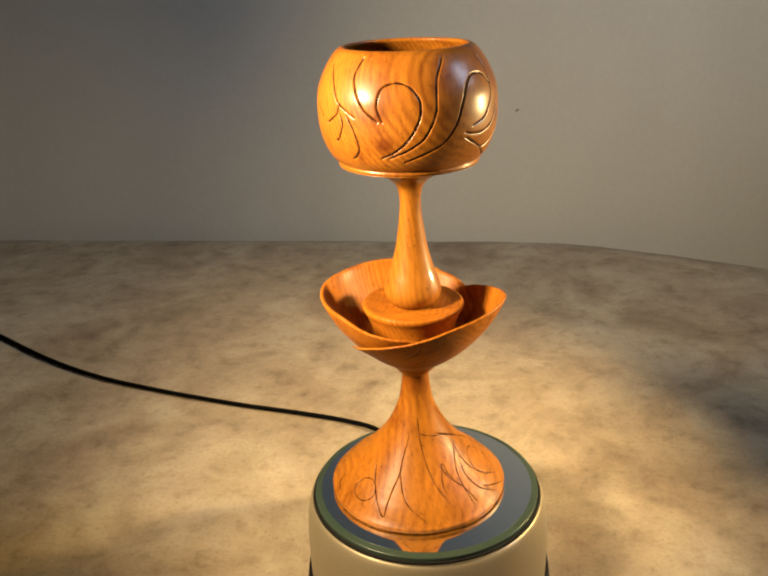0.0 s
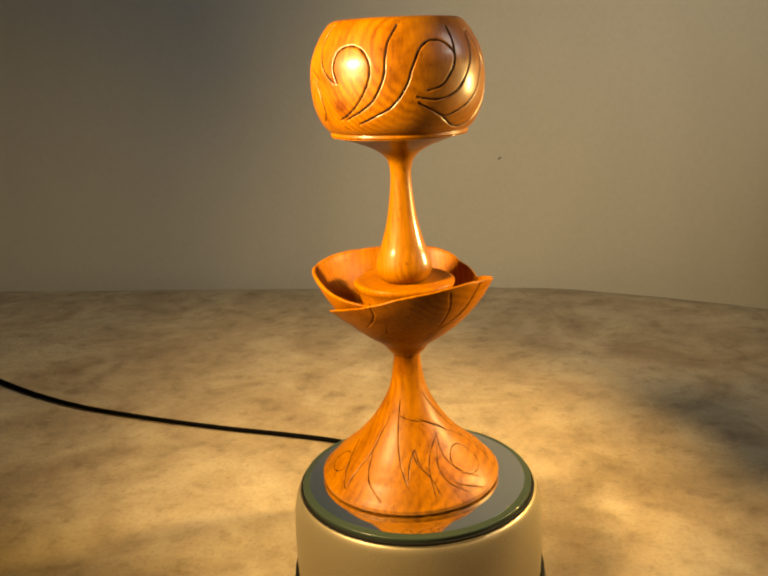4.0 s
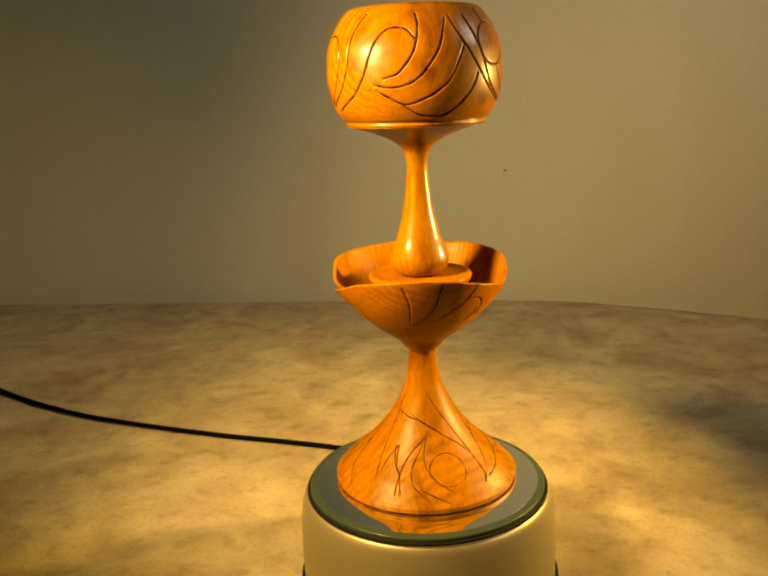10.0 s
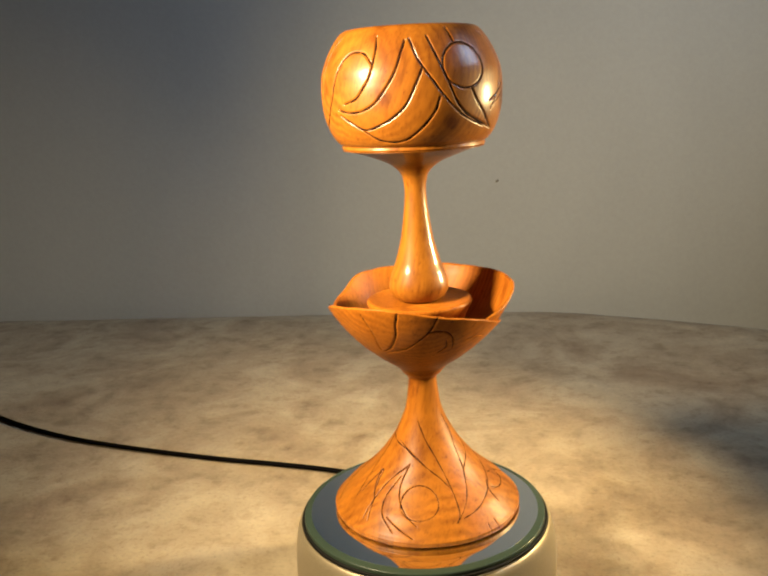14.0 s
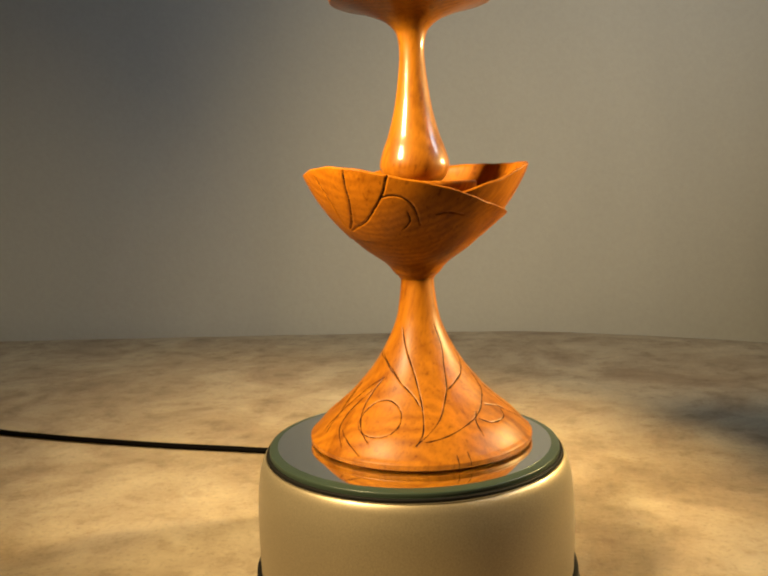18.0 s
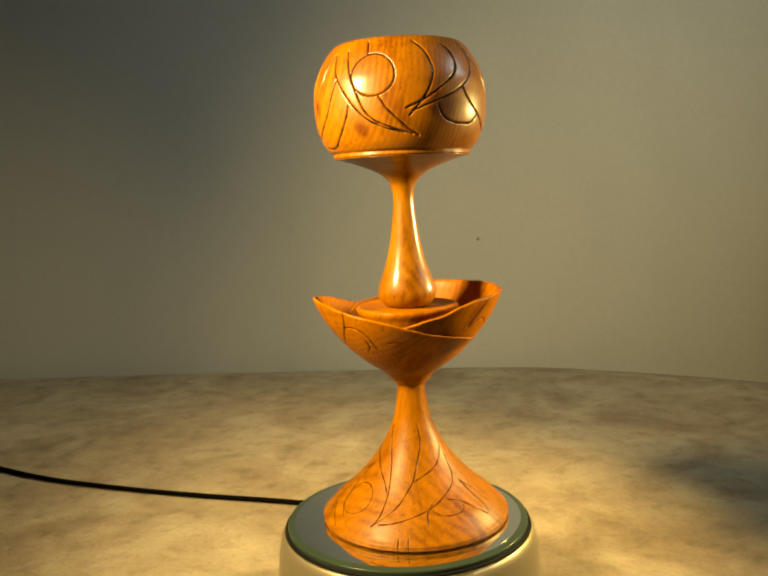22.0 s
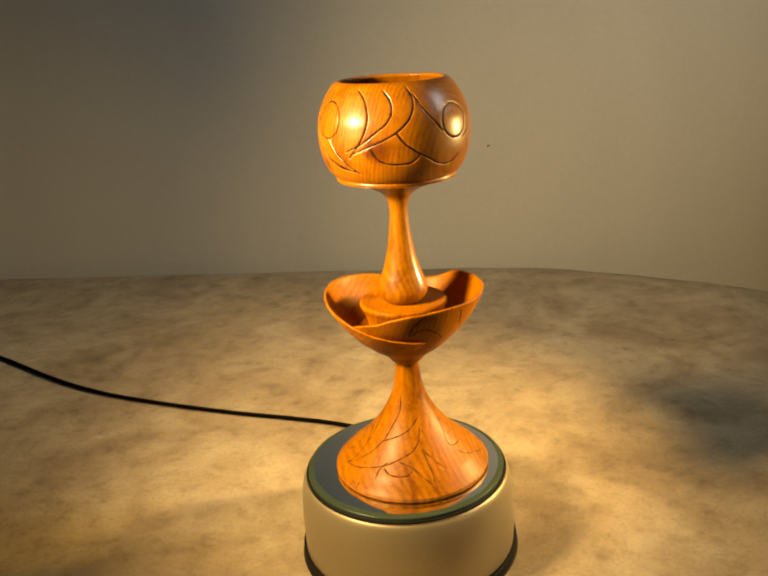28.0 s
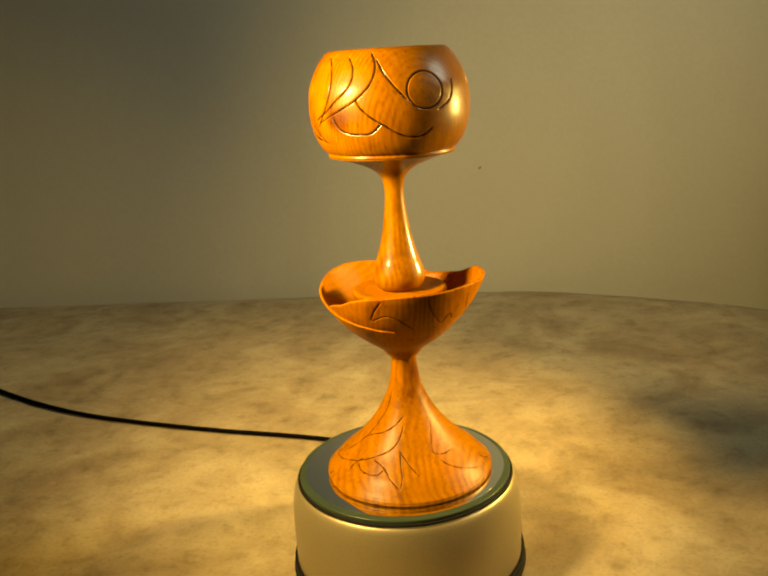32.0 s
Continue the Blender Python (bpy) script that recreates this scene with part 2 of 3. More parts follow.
def mirror_glass():
    m, n, l, b = material("silvered_mirror", 0.03, 1.0, (0.85, 0.88, 0.84))
    dust = noise_tex(n, l, coords(n, l, (1, 1, 1)), 60, 8, 0.7, 0.3)
    r = n.new("ShaderNodeMapRange")
    r.inputs["From Min"].default_value, r.inputs["From Max"].default_value = 0.35, 0.8
    r.inputs["To Min"].default_value, r.inputs["To Max"].default_value = 0.02, 0.10
    l.new(dust, r.inputs["Value"])
    l.new(r.outputs["Result"], b.inputs["Roughness"])
    return m


MIRROR = mirror_glass()
GLASS_EDGE, _, _, bevel = material("green_glass_edge", 0.28, 0.0, (0.024, 0.036, 0.025))
bevel.inputs["Specular IOR Level"].default_value = 0.35
BLACK, _, _, matt = material("black_rubber", 0.6, 0, (0.006, 0.0055, 0.005))
matt.inputs["Specular IOR Level"].default_value = 0.12
CORD, _, _, rubber = material("black_cord_rubber", 0.8, 0, (0.0025, 0.002, 0.0018))
rubber.inputs["Specular IOR Level"].default_value = 0.03
MARK = material("dark_mark", 0.9, 0, (0.17, 0.15, 0.12))[0]


# ---- building tools ----
def empty(name, m):
    ob = new(name)
    ob.matrix_world = m
    return ob


def mesh_part(name, verts, faces, mat, parent=None, label="", smooth=True):
    me = bpy.data.meshes.new(name)
    me.from_pydata([tuple(v) for v in verts], [], [tuple(f) for f in faces])
    me.polygons.foreach_set("use_smooth", np.full(len(me.polygons), smooth))
    me.materials.append(mat)
    me.update()
    ob = new(name, me)
    ob.parent = parent
    if label:
        tagged(ob, label)
    return ob


def spline(points, per):
    """Catmull-Rom curve through a few points."""
    p = [np.array(q, float) for q in points]
    p = [2 * p[0] - p[1]] + p + [2 * p[-1] - p[-2]]
    out = []
    for i in range(1, len(p) - 2):
        for s in np.arange(per) / per:
            out.append(0.5 * (2 * p[i] + (p[i + 1] - p[i - 1]) * s + (2 * p[i - 1] - 5 * p[i] + 4 * p[i + 1] - p[i + 2]) * s ** 2
                              + (3 * p[i] - p[i - 1] - 3 * p[i + 1] + p[i + 2]) * s ** 3))
    out.append(p[-2])
    return np.array(out)


def smooth_profile(points, step):
    """A profile (r, z) resampled at even steps along its curve."""
    c = spline(points, 12)
    d = np.concatenate([[0], np.cumsum(np.hypot(*np.diff(c, axis=0).T))])
    s = np.linspace(0, d[-1], max(4, int(d[-1] / step)))
    return np.c_[np.interp(s, d, c[:, 0]), np.interp(s, d, c[:, 1])]


def grid_faces(rows, cols, wrap=True):
    i, j = np.meshgrid(np.arange(rows - 1), np.arange(cols if wrap else cols - 1), indexing="ij")
    k = (j + 1) % cols
    return np.stack([i * cols + j, i * cols + k, (i + 1) * cols + k, (i + 1) * cols + j], -1).reshape(-1, 4)


def turned(name, profile, mat, parent, label="", cols=360, lines=(), depth=0.0009, half=0.0013):
    """A body of revolution about z, with grooves cut along lines of (degrees, height)."""
    prof = np.array(profile)
    rows = len(prof)
    a = np.linspace(0, 2 * np.pi, cols, endpoint=False)
    r = np.repeat(prof[:, :1], cols, 1)
    z = np.repeat(prof[:, 1:], cols, 1)
    t = np.gradient(prof, axis=0)
    t /= np.maximum(np.hypot(t[:, 0], t[:, 1]), 1e-9)[:, None]
    nr, nz = t[:, 1:], -t[:, :1]
    cut = np.zeros((rows, cols))
    outside = np.arange(rows) <= np.argmax(prof[:, 1])
    for line in lines:
        la, lz = np.radians(line[:, 0]), line[:, 1]
        for row in np.nonzero(outside & (prof[:, 1] > lz.min() - 0.004) & (prof[:, 1] < lz.max() + 0.004))[0]:
            lr = max(prof[row, 0], 0.004)
            dz = (lz - prof[row, 1]) / max(abs(t[row, 1]), 0.25)
            near = np.abs(dz) < 0.003
            if near.any():
                da = (a[:, None] - la[None, near] + np.pi) % (2 * np.pi) - np.pi
                d = np.sqrt((da * lr) ** 2 + dz[None, near] ** 2).min(1)
                cut[row] = np.maximum(cut[row], np.clip(1 - d / half, 0, 1))
    cut = depth * cut * cut * (3 - 2 * cut)
    r = r - cut * nr
    z = z - cut * nz
    v = np.stack([r * np.cos(a), r * np.sin(a), z], -1).reshape(-1, 3)
    ob = mesh_part(name, v, grid_faces(rows, cols), mat, parent, label)
    return ob


def carved_lines(lines, prof, parent, inward=0.00034, wide=0.00064):
    """Dark stain lying in the grooves: one strip a line."""
    prof = np.array(prof)
    zs, rs = prof[:, 1], prof[:, 0]
    if zs[0] > zs[-1]:
        zs, rs = zs[::-1], rs[::-1]
    for line in lines:
        a, z = np.radians(line[:, 0]), line[:, 1]
        r = np.interp(z, zs, rs)
        slope = (np.interp(z + 0.001, zs, rs) - np.interp(z - 0.001, zs, rs)) / 0.002
        n = np.stack([np.cos(a), np.sin(a), -slope], -1)
        n /= np.linalg.norm(n, axis=1)[:, None]
        p = np.stack([r * np.cos(a), r * np.sin(a), z], -1) - inward * n
        t = np.gradient(p, axis=0)
        side = np.cross(n, t)
        side /= np.maximum(np.linalg.norm(side, axis=1), 1e-9)[:, None]
        k = len(p)
        w = wide * np.minimum(1.0, 0.35 + np.minimum(np.arange(k), np.arange(k)[::-1]) / 8)[:, None]
        w = w * (0.8 + 0.35 * np.sin(np.arange(k) * 0.37 + a[0] * 9)[:, None])
        v = np.concatenate([p - w * side, p - 0.00010 * n, p + w * side, p - 0.0004 * n])
        f = []
        for c0, c1 in ((0, 1), (1, 2), (2, 3), (3, 0)):
            f += [(c0 * k + i, c0 * k + i + 1, c1 * k + i + 1, c1 * k + i) for i in range(k - 1)]
        mesh_part("carved_line", v, f, CARVED, parent)


def stroke(*points):
    """A carved stroke through points of (degrees, millimetres above the table)."""
    pts = np.array(points, float)
    for i in range(1, len(pts)):
        pts[i, 0] -= 360 * round((pts[i, 0] - pts[i - 1, 0]) / 360)
    c = spline(pts, 16)
    return np.c_[c[:, 0], c[:, 1] * 0.001 - DATUM]


def ring_stroke(a, z, wide, high, start=0, end=360):
    s = np.radians(np.linspace(start, end, 72))
    return np.c_[a + wide * np.cos(s), (z + high * np.sin(s)) * 0.001 - DATUM]


# ---- the room ----
HT = 0.0968
CUP_Z = 0.0922
DATUM = 0.0903


def box(name, lo, hi, mat, label, kind="structure", category=""):
    x0, y0, z0 = lo
    x1, y1, z1 = hi
    v = [(x, y, z) for z in (z0, z1) for y in (y0, y1) for x in (x0, x1)]
    f = [(0, 2, 3, 1), (4, 5, 7, 6), (0, 1, 5, 4), (2, 6, 7, 3), (0, 4, 6, 2), (1, 3, 7, 5)]
    ob = mesh_part(name, v, f, mat, None, "", False)
    return tagged(ob, label, category, "", kind)


WALL_Y = 0.98
box("wall_back", (-2.2, WALL_Y, -0.75), (1.7, WALL_Y + 0.1, 2.2), WALL, "smooth grey plaster wall behind the table")
# added sides that are never in view, dark so that little light bounces back
box("wall_front", (-2.2, -2.6, -0.75), (1.7, -2.5, 2.2), DARK_WALL, "unseen wall, kept dark to cut bounced light")
box("wall_left", (-2.3, -2.6, -0.75), (-2.2, WALL_Y + 0.1, 2.2), DARK_WALL, "unseen wall, kept dark to cut bounced light")
box("floor", (-2.3, -2.6, -0.80), (1.8, WALL_Y + 0.1, -0.75), FLOOR, "unseen room floor, kept dark to cut bounced light")
box("ceiling", (-2.3, -2.6, 2.2), (1.8, WALL_Y + 0.1, 2.3), CEILING, "unseen ceiling, kept dark to cut bounced light")


def right_wall():
    """The wall with the window's opening."""
    x0, x1 = 1.7, 1.8
    cells = [(-2.6, -0.45, -0.75, 2.2), (0.55, WALL_Y + 0.1, -0.75, 2.2), (-0.45, 0.55, -0.75, 0.85), (-0.45, 0.55, 1.9, 2.2)]
    v, f = [], []
    for y0, y1, z0, z1 in cells:
        k = len(v)
        v += [(x, y, z) for z in (z0, z1) for y in (y0, y1) for x in (x0, x1)]
        f += [tuple(k + i for i in q) for q in ((0, 2, 3, 1), (4, 5, 7, 6), (0, 1, 5, 4), (2, 6, 7, 3), (0, 4, 6, 2), (1, 3, 7, 5))]
    tagged(mesh_part("wall_right", v, f, WALL, None, "", False), "plain grey plaster wall with a window opening", "", "", "structure")


right_wall()


def table():
    """A large tabletop, straight along the wall, with one wide round corner and a soft uneven edge."""
    turns = [(-1.72, 0.30), (-1.70, 0.80), (-1.56, 0.93), (-1.2, 0.946), (-0.8, 0.948), (-0.4, 0.950), (0.0, 0.950), (0.20, 0.940), (0.34, 0.900), (0.47, 0.846), (0.60, 0.780), (0.71, 0.680), (0.775, 0.520), (0.80, 0.25), (0.80, -0.5), (0.79, -1.3), (0.70, -1.55), (0.45, -1.63), (-0.4, -1.65), (-1.3, -1.63), (-1.6, -1.55), (-1.70, -1.3), (-1.72, -0.5)]
    ring = spline(turns + turns[:1], 16)[:-1]
    k = len(ring)
    wave = np.array([0.0035 * noise.fractal((7 * x, 7 * y, 3.0), 0.8, 2.0, 4) for x, y in ring])
    mid = np.array((-0.45, -0.35))
    ring = ring + wave[:, None] * (ring - mid)
    edge = [(0.0, 0.0), (0.25, 0.0), (0.5, 0.0), (0.7, 0.0), (0.85, 0.0), (0.95, 0.0), (0.975, -0.0008), (0.988, -0.0035), (0.996, -0.010), (1.0, -0.020), (0.999, -0.030), (0.99, -0.037), (0.9, -0.038), (0.0, -0.038)]
    v = [(*(mid + s * (p - mid)), z) for s, z in edge for p in ring]
    top = tagged(empty("table", pose(0, 0, 0)), "large table with a mottled beige stone-like top and rounded corners", "table")
    mesh_part("tabletop", v, grid_faces(len(edge), k), TABLE, top)
    for x, y in ((-1.4, 0.6), (0.45, 0.5), (-1.4, -1.3), (0.45, -1.3)):
        leg = [(0.0, -0.75), (0.022, -0.75), (0.024, -0.70), (0.032, -0.10), (0.034, -0.037), (0.0, -0.037)]
        ob = turned("leg", leg, WOOD_STEM, top, "", 24)
        ob.location = (x, y, 0)


table()


def wall_mark():
    x, z = 0.1003, 0.2496
    a = np.linspace(0, 2 * np.pi, 14, endpoint=False)
    rad = 0.0030 * (1 + 0.3 * np.sin(2 * a + 0.5) + 0.15 * np.sin(5 * a))
    v = [(x + r * math.cos(t), WALL_Y - d, z + r * math.sin(t)) for d, s in ((0.0, 1.0), (0.0012, 0.7)) for t, r in zip(a, rad * s)]
    f = [tuple(map(int, q)) for q in grid_faces(2, 14)] + [tuple(range(14, 28))]
    tagged(mesh_part("wall_mark", v, f, MARK), "small dark smudge on the grey wall", "mark")


wall_mark()


# ---- the turntable ----
def turntable():
    stand = tagged(empty("display_turntable", pose(0, 0, 0)), "round satin champagne display turntable with a mirror top", "turntable")
    turned("base_ring", smooth_profile([(0.0, 0.0006), (0.06, 0.0006), (0.1085, 0.0006), (0.1108, 0.0016), (0.1117, 0.0040), (0.1117, 0.0074), (0.1108, 0.0098), (0.1088, 0.0106), (0.08, 0.0106), (0.0, 0.0106)], 0.0012), BLACK, stand, "black plastic base ring", 180)
    head = turned("rotating_shell", smooth_profile([(0.0, 0.0112), (0.09, 0.0112), (0.1068, 0.0118), (0.1084, 0.0150), (0.1088, 0.035), (0.1086, 0.055), (0.1074, 0.072), (0.1052, 0.0836), (0.1031, 0.0888), (0.1010, 0.0905), (0.098, 0.0902), (0.05, 0.0898), (0.0, 0.0898)], 0.0012), SHELL, stand, "satin champagne plastic shell", 240)
    turned("gasket", smooth_profile([(0.090, 0.0900), (0.1000, 0.0900), (0.1010, 0.0908), (0.1010, 0.0919), (0.1002, 0.0925), (0.090, 0.0924)], 0.0006), BLACK, head, "thin black rubber gasket", 240)
    turned("glass_edge", smooth_profile([(0.0905, 0.0927), (0.0986, 0.0926), (0.0991, 0.0929), (0.0993, 0.0940), (0.0992, 0.0951), (0.0987, 0.0957), (0.0965, 0.0962), (0.0942, 0.09655), (0.0936, 0.0966)], 0.0002), GLASS_EDGE, head, "bevelled green glass edge", 240)
    mesh = turned("mirror", [(0.0, 0.0930), (0.0920, 0.0930), (0.0934, 0.0936), (0.0936, HT), (0.0, HT)], MIRROR, head, "round silvered mirror disc", 240)
    mesh.data.polygons.foreach_set("use_smooth", np.zeros(len(mesh.data.polygons), bool))
    return head


head = turntable()


# ---- the power cord ----
def power_cord():
    path = spline([(-1.35, 0.95), (-1.05, 0.68), (-0.86, 0.545), (-0.716, 0.458), (-0.595, 0.385), (-0.496, 0.338), (-0.411, 0.310), (-0.332, 0.289), (-0.258, 0.272), (-0.187, 0.259), (-0.118, 0.243), (-0.075, 0.222), (-0.045, 0.170), (-0.035, 0.112)], 14)
    k, rad = 10, 0.0030
    p = np.c_[path, np.full(len(path), rad + 0.0003)]
    t = np.gradient(p, axis=0)
    t /= np.linalg.norm(t, axis=1)[:, None]
    s = np.cross(t, (0, 0, 1))
    a = np.linspace(0, 2 * np.pi, k, endpoint=False)
    v = (p[:, None] + rad * (np.cos(a)[None, :, None] * s[:, None] + np.sin(a)[None, :, None] * np.array((0, 0, 1.0)))).reshape(-1, 3)
    ob = mesh_part("power_cord", v, grid_faces(len(p), k), CORD)
    tagged(ob, "thin black power cord lying in a curve on the table", "cord")


power_cord()


# ---- the goblet ----
FOOT = smooth_profile([(0.0, 0.0048), (0.04, 0.0048), (0.0728, 0.0048), (0.0735, 0.0051), (0.0739, 0.0056), (0.0752, 0.0059), (0.0762, 0.0062), (0.0765, 0.0069), (0.0764, 0.0081), (0.0767, 0.0090), (0.0765, 0.0098), (0.0754, 0.0108), (0.0730, 0.0130), (0.0650, 0.0220), (0.0569, 0.0288), (0.0459, 0.0388), (0.0317, 0.0555), (0.0217, 0.0720), (0.0149, 0.0885), (0.0121, 0.1048), (0.0112, 0.1145), (0.0118, 0.1185)], 0.0005)
CORE = [(0.0, 0.1150), (0.0108, 0.1155), (0.0125, 0.1172), (0.0155, 0.1199), (0.0211, 0.1264), (0.0346, 0.1360), (0.0440, 0.1443), (0.0475, 0.1490), (0.0458, 0.1525), (0.030, 0.150), (0.0, 0.150)]
BOWL = spline([(0.0118, 0.1166), (0.0155, 0.1199), (0.0211, 0.1264), (0.0346, 0.1360), (0.0513, 0.1520), (0.0638, 0.1678), (0.0726, 0.1835), (0.0762, 0.1929), (0.0820, 0.2087)], 12)
BOWL_R, BOWL_Z = BOWL[:, 0], BOWL[:, 1]
COLLAR = smooth_profile([(0.0, 0.150), (0.031, 0.150), (0.0336, 0.157), (0.0358, 0.165), (0.0388, 0.1725), (0.0409, 0.1762), (0.0416, 0.1785), (0.0410, 0.1802), (0.0390, 0.1808), (0.034, 0.1801), (0.027, 0.1796), (0.0, 0.1800)], 0.0008)
STEM = smooth_profile([(0.0, 0.1790), (0.0150, 0.1800), (0.0203, 0.1835), (0.0230, 0.1890), (0.0230, 0.1945), (0.0205, 0.2029), (0.0172, 0.2117), (0.0129, 0.2278), (0.0101, 0.2451), (0.0083, 0.2629), (0.0090, 0.2735), (0.0119, 0.2805), (0.0205, 0.2872), (0.0365, 0.2937), (0.0475, 0.2972), (0.0500, 0.2989), (0.0, 0.3004)], 0.0009)
UPPER_OUT = [(0.0490, 0.2980), (0.0531, 0.2991), (0.0537, 0.3006), (0.0533, 0.3021), (0.0561, 0.3041), (0.0603, 0.3098), (0.0640, 0.3185), (0.0661, 0.3275), (0.0668, 0.3366), (0.0667, 0.3450), (0.0656, 0.3545), (0.0620, 0.3645), (0.0570, 0.3738), (0.0518, 0.3806), (0.0482, 0.3832)]
UPPER_IN = [(0.0455, 0.3836), (0.0443, 0.3823), (0.0500, 0.3764), (0.0560, 0.3675), (0.0605, 0.3566), (0.0625, 0.3450), (0.0610, 0.3308), (0.0560, 0.3156), (0.0430, 0.3055), (0.0200, 0.3019), (0.0, 0.3014)]
UPPER = np.r_[smooth_profile(UPPER_OUT + UPPER_IN[:2], 0.0005), smooth_profile(UPPER_IN[1:], 0.0025)[1:]]

# the upper bowl: a broad hook with a long rising stroke beside it, and leaves springing from its foot
SWIRLS_HOOK = [
    stroke((261, 430), (258, 438), (258, 445), (260, 451), (264, 454), (271, 455), (278, 452), (283, 445), (284, 437), (282, 428), (276, 417), (268, 409), (259, 404)),
    stroke((302, 468), (296, 458), (294, 448), (293, 435), (290, 426), (285, 417), (276, 410), (264, 404)),
    stroke((243, 470), (240, 460), (242, 452), (245, 445), (250, 437), (258, 430)),
    stroke((212, 465), (219, 457), (224, 450), (230, 441), (243, 432)),
    stroke((230, 439), (228, 433), (218, 426)),
    stroke((232, 433), (233, 426), (229, 417), (225, 414)),
    stroke((237, 433), (242, 422), (244, 411), (241, 405), (237, 402)),
]
# a double loop that opens into nested arcs
SWIRLS_LOOP = [
    stroke((274, 401), (289, 408), (298, 414), (306, 426), (310, 438), (315, 450), (321, 456), (328, 457), (334, 455), (340, 448)),
    stroke((340, 466), (341, 458), (340, 448), (338, 440), (334, 433), (328, 426), (319, 423)),
    stroke((0, 463), (357, 453), (354, 443), (348, 432), (341, 423), (332, 418), (322, 417), (313, 419)),
    stroke((10, 444), (6, 434), (0, 421), (352, 413), (343, 408), (332, 405), (322, 410), (314, 415)),
    stroke((20, 425), (17, 416), (10, 406), (0, 398), (350, 396), (340, 398), (331, 404)),
]
# crossing straight strokes and the ring between them
SWIRLS_RING = [
    stroke((3, 464), (8, 450), (15, 438), (22, 427), (31, 416), (42, 409), (56, 404)),
    stroke((15, 465), (19, 453), (23, 442), (27, 431), (31, 421), (37, 414), (46, 409), (62, 403)),
    ring_stroke(37, 445.5, 14.5, 15),
    stroke((31, 470), (33, 460)),
    stroke((41, 430), (46, 421), (53, 413), (59, 407), (66, 402)),
]
# three nested crescents, their tail, and a second ring
SWIRLS_CRESCENT = [
    stroke((65, 469), (72, 462), (75, 454), (76, 447), (74, 438), (69, 428), (60, 416)),
    stroke((88, 468), (93, 461), (94, 452), (90, 444), (81, 436), (71, 428), (58, 421)),
    stroke((108, 470), (111, 461), (109, 451), (104, 443), (95, 435), (82, 428), (62, 419)),
    stroke((97, 436), (101, 429), (108, 422), (116, 416), (126, 409), (135, 406), (143, 407), (149, 412)),
    stroke((78, 423), (82, 415), (89, 411), (99, 410), (107, 411), (114, 418)),
    stroke((112, 465), (117, 455), (123, 446), (131, 435)),
    ring_stroke(145, 441, 13, 14),
    stroke((169, 448), (167, 438), (163, 431), (155, 426)),
    stroke((186, 466), (192, 452), (200, 440), (212, 430)),
]
SWIRLS = SWIRLS_HOOK + SWIRLS_LOOP + SWIRLS_RING + SWIRLS_CRESCENT
FOOT_SCRIPT = [
    ring_stroke(228, 115.5, 10, 6.5),
    stroke((196, 111), (200, 106), (207, 103)),
    stroke((222, 131), (233, 122), (242, 114), (251, 105), (252, 113), (253, 122), (256, 131), (256, 141), (261, 158)),
    stroke((257, 130), (262, 121), (268, 114), (281, 104)),
    stroke((279, 170), (281, 155), (286, 139), (292, 125), (298, 115)),
    stroke((282, 158), (305, 155), (332, 152), (358, 144)),
    stroke((299, 118), (300, 126), (306, 135), (309, 128), (313, 121)),
    stroke((303, 135), (308, 126), (317, 118), (321, 107)),
    stroke((342, 143), (327, 135), (319, 126), (317, 117), (317, 107)),
    stroke((334, 135), (327, 125), (327, 118), (331, 112), (341, 104)),
]
FOOT_LEAVES = [
    ring_stroke(357, 121.5, 15.5, 9.4),
    stroke((334, 112), (344, 107), (354, 102)),
    stroke((341, 142), (337, 133), (338, 125), (345, 117), (356, 109)),
    stroke((346, 174), (2, 162), (16, 150), (23, 140), (27, 128), (27, 116), (23, 109)),
    stroke((312, 157), (346, 149), (5, 141), (18, 135), (25, 129)),
    stroke((66, 176), (69, 163), (59, 149), (53, 138), (47, 131), (38, 121), (22, 109)),
    stroke((112, 157), (98, 150), (82, 144), (66, 140), (52, 136)),
]
FOOT_TAILS = [
    stroke((112, 150), (107, 140), (97, 132), (84, 127), (68, 121), (54, 117), (39, 113), (28, 111)),
    stroke((82, 124), (94, 121), (104, 114), (111, 108)),
    stroke((67, 119), (73, 116), (82, 115), (91, 116), (95, 119)),
    stroke((62, 111), (63, 118), (69, 123)),
    stroke((109, 132), (111, 123), (113, 115), (112, 109)),
    stroke((109, 132), (117, 125), (127, 116)),
    stroke((165, 150), (155, 141), (147, 130), (155, 126), (171, 126)),
    stroke((151, 123), (157, 118), (165, 114), (185, 106)),
    stroke((43, 104), (43, 96)),
    stroke((49, 105), (49, 97)),
]
FOOT_LINES = FOOT_SCRIPT + FOOT_LEAVES + FOOT_TAILS
PETAL_A_LINES = [
    stroke((328, 276), (331, 260), (329, 243)),
    stroke((351, 279), (349, 269), (347, 258), (340, 247), (331, 242)),
    stroke((13, 275), (9, 264), (2, 255), (352, 247), (333, 241)),
    stroke((8, 262), (14, 263), (20, 261), (25, 255), (28, 245)),
    stroke((279, 270), (280, 260), (276, 252), (268, 245)),
    stroke((287, 250), (284, 241), (277, 236)),
    stroke((38, 251), (46, 252), (55, 250)),
    stroke((21, 253), (22, 247), (17, 242)),
]
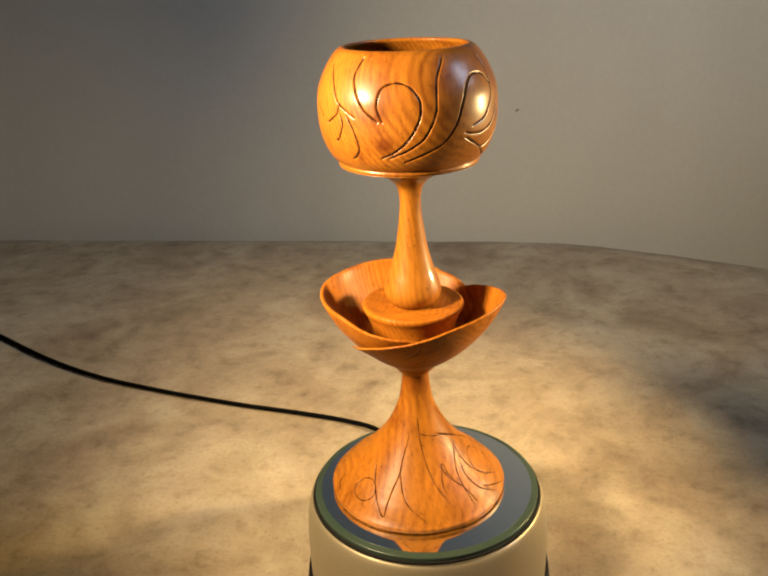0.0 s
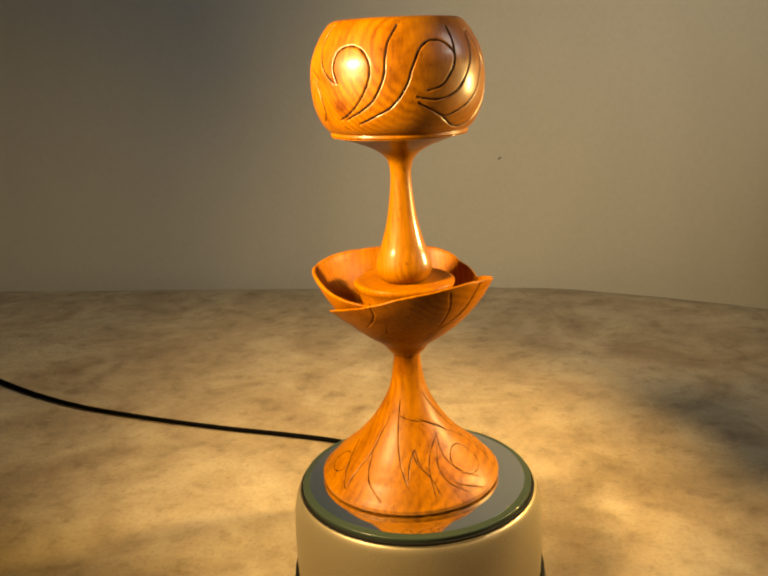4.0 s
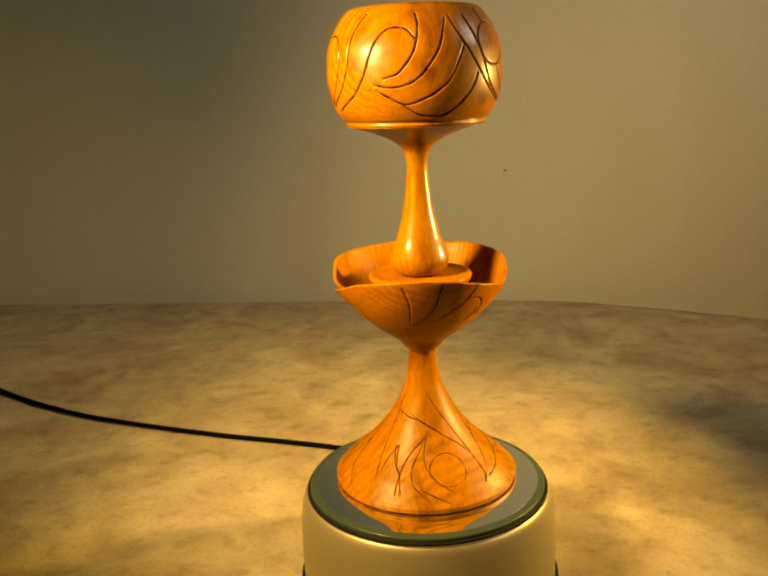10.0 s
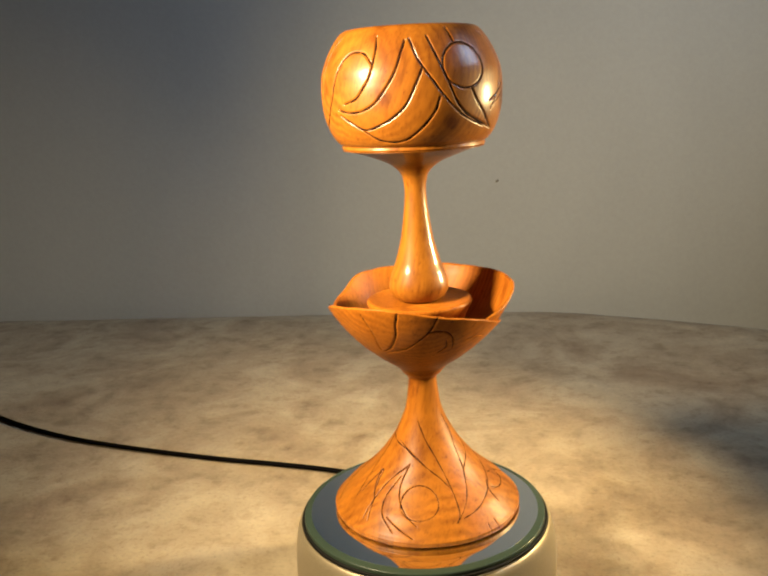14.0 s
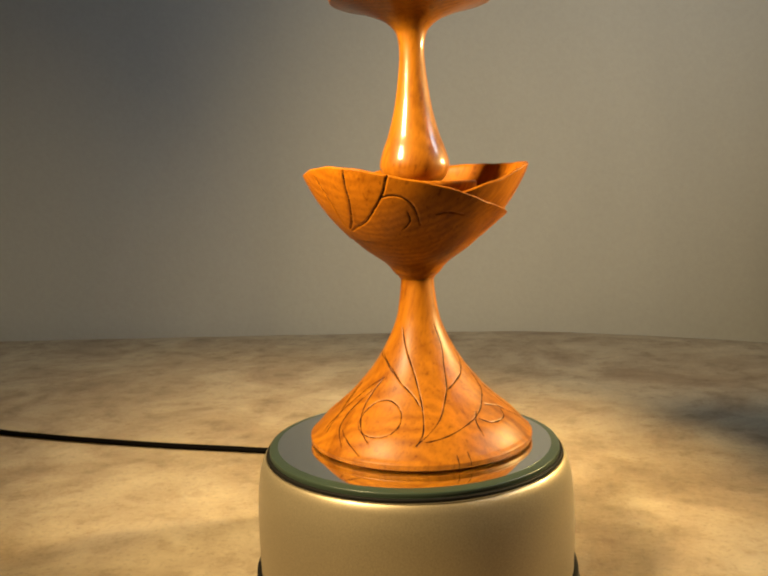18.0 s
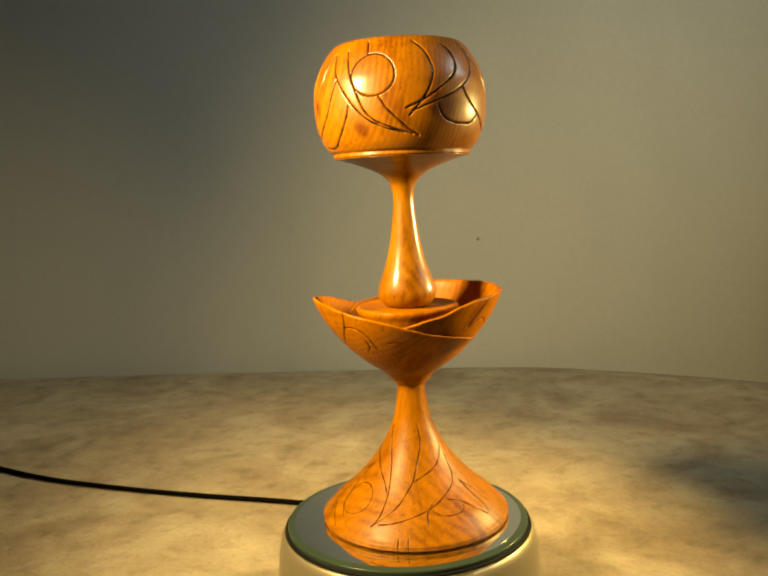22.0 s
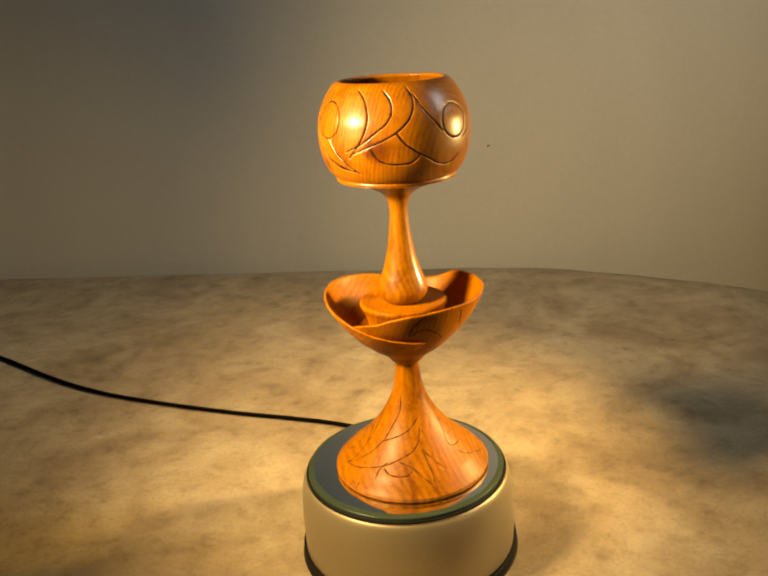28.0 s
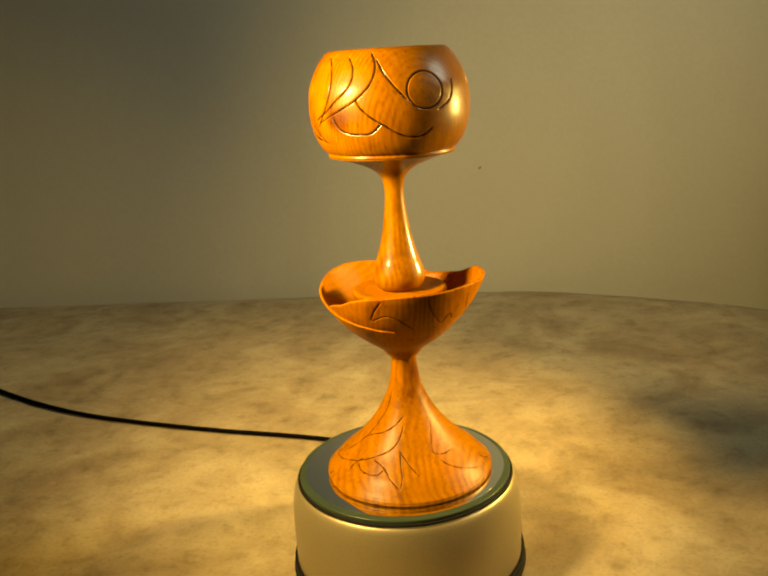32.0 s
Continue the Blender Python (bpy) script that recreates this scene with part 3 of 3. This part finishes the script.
PETAL_B_LINES = [
    stroke((107, 278), (102, 270), (97, 260)),
    stroke((98, 259), (107, 264), (114, 263), (121, 257), (128, 250)),
    stroke((137, 277), (142, 264), (152, 252), (158, 259), (163, 254)),
    stroke((170, 274), (176, 262), (186, 250)),
]


def petal(name, centre, left, right, rim, flare, off_out, off_in, mat, parent, label, lines):
    """A curved wall of the lower bowl whose rim dips towards both ends."""
    low, cols, rows = 0.1440, 640, 84
    d = np.linspace(-left, right, cols)
    a = np.radians(centre + d)
    top = rim(d) + 0.0003 * np.sin(np.radians(d) * 7) + 0.00012 * np.sin(np.radians(d) * 23 + 1)
    taper = np.clip(np.minimum((d + left) / 10, (right - d) / 10), 0.12, 1.0)
    loop = []
    inner = lambda z: np.interp(z, BOWL_Z, BOWL_R) + flare(d) * np.clip((z - low) / (top - low), 0, 1) ** 1.5
    for i in range(rows):
        z = low + (top - low) * i / (rows - 1)
        loop.append((inner(z) + off_in + (off_out - off_in) * taper, z))
    for k in (0.3, 0.6, 0.9):
        z = top + 0.0009 * math.sin(math.pi * k)
        loop.append((inner(top) + off_in + (off_out - off_in) * taper * (1 - k), z))
    for i in range(rows)[::-3]:
        z = low + (top - low) * i / (rows - 1)
        loop.append((inner(z) + off_in, z))
    r = np.array([q[0] for q in loop])
    z = np.array([q[1] for q in loop])
    for line in lines:
        la = (line[:, 0] - centre + 180) % 360 - 180
        for i in range(rows):
            dz = line[None, :, 1] - z[i][:, None]
            da = np.radians(d[:, None] - la[None, :]) * 0.06
            dist = np.sqrt(da ** 2 + (1.6 * dz) ** 2).min(1)
            c = np.clip(1 - dist / 0.0012, 0, 1)
            r[i] -= 0.0008 * c * c * (3 - 2 * c)
    v = np.stack([r * np.cos(a), r * np.sin(a), z], -1).reshape(-1, 3)
    n = len(loop)
    faces = grid_faces(n, cols, False).tolist()
    faces += [[i * cols for i in range(n)][::-1], [i * cols + cols - 1 for i in range(n)]]
    ob = mesh_part(name, v, faces, mat, parent, label)
    carved_lines(lines, np.c_[BOWL_R + off_out, BOWL_Z], ob)
    return ob


def goblet():
    top = tagged(empty("wooden_goblet", pose(0, 0, CUP_Z)), "glossy orange-brown turned wooden goblet in two tiers with carved swirls", "goblet")
    foot = turned("foot", FOOT, WOOD_FOOT, top, "flared wooden foot with carved lines", 1080, FOOT_LINES, 0.00042, 0.0008)
    carved_lines(FOOT_LINES, FOOT[FOOT[:, 1] > 0.0078], foot, 0.00005, 0.00042)
    turned("bowl_bottom", smooth_profile(CORE, 0.0012), WOOD_PETAL, top, "", 240)
    table_of = lambda xs, zs: (lambda d: np.convolve(np.pad(np.interp(d, xs, zs), 14, mode="edge"), np.hanning(31)[1:-1] / np.hanning(31).sum(), "valid") * 0.001 - DATUM)
    a_rim = table_of((-115, -85, -60, -40, -15, 0, 20, 50, 68, 85, 110, 133), (250, 259.5, 268, 275, 280, 281, 278, 270, 264, 258, 251.5, 247))
    a_flare = lambda d: np.interp(d, (-115, -40, 60, 133), (0.0060, 0.0, 0.0, 0.0040))
    b_rim = table_of((-130, -112, -98, -85, -73, -63, -40, 0, 48, 70, 82, 95, 115, 130), (252, 262, 267, 270.5, 277, 280, 281.5, 282, 281.5, 279, 272, 269, 266, 258))
    b_flare = lambda d: np.interp(d, (-130, -100, 100, 130), (-0.001, 0.0, 0.0, -0.001))
    petal("petal", 340, 115, 133, a_rim, a_flare, 0.0010, -0.0016, WOOD_PETAL, top, "outer carved bowl wall with a sweeping rim", PETAL_A_LINES)
    petal("petal", 160, 130, 130, b_rim, b_flare, 0.0, -0.0032, WOOD_PETAL, top, "inner bowl wall tucked behind the outer one", PETAL_B_LINES)
    turned("collar", COLLAR, WOOD_PETAL, top, "rounded wooden collar inside the bowl", 300)
    turned("stem", STEM, WOOD_STEM, top, "slender pear-shaped polished stem", 240)
    cup = turned("upper_bowl", UPPER, WOOD_BOWL, top, "round hollow wooden bowl with carved swirls", 1000, SWIRLS)
    k = int(np.argmax(UPPER[:, 1]))
    carved_lines(SWIRLS, UPPER[24:k], cup)
    return top


cup = goblet()


# ---- what turns ----
def motions():
    speed, ex, ey = 6.40, -0.0071, 0.0024
    times = [2.0 * i for i in range(17)]
    walk(head, [(t, pose(0, 0, 0, 0, 0, -speed * t)) for t in times])
    walk(cup, [(t, pose(0, 0, 0, 0, 0, -speed * t) @ pose(ex, ey, CUP_Z)) for t in times])


motions()
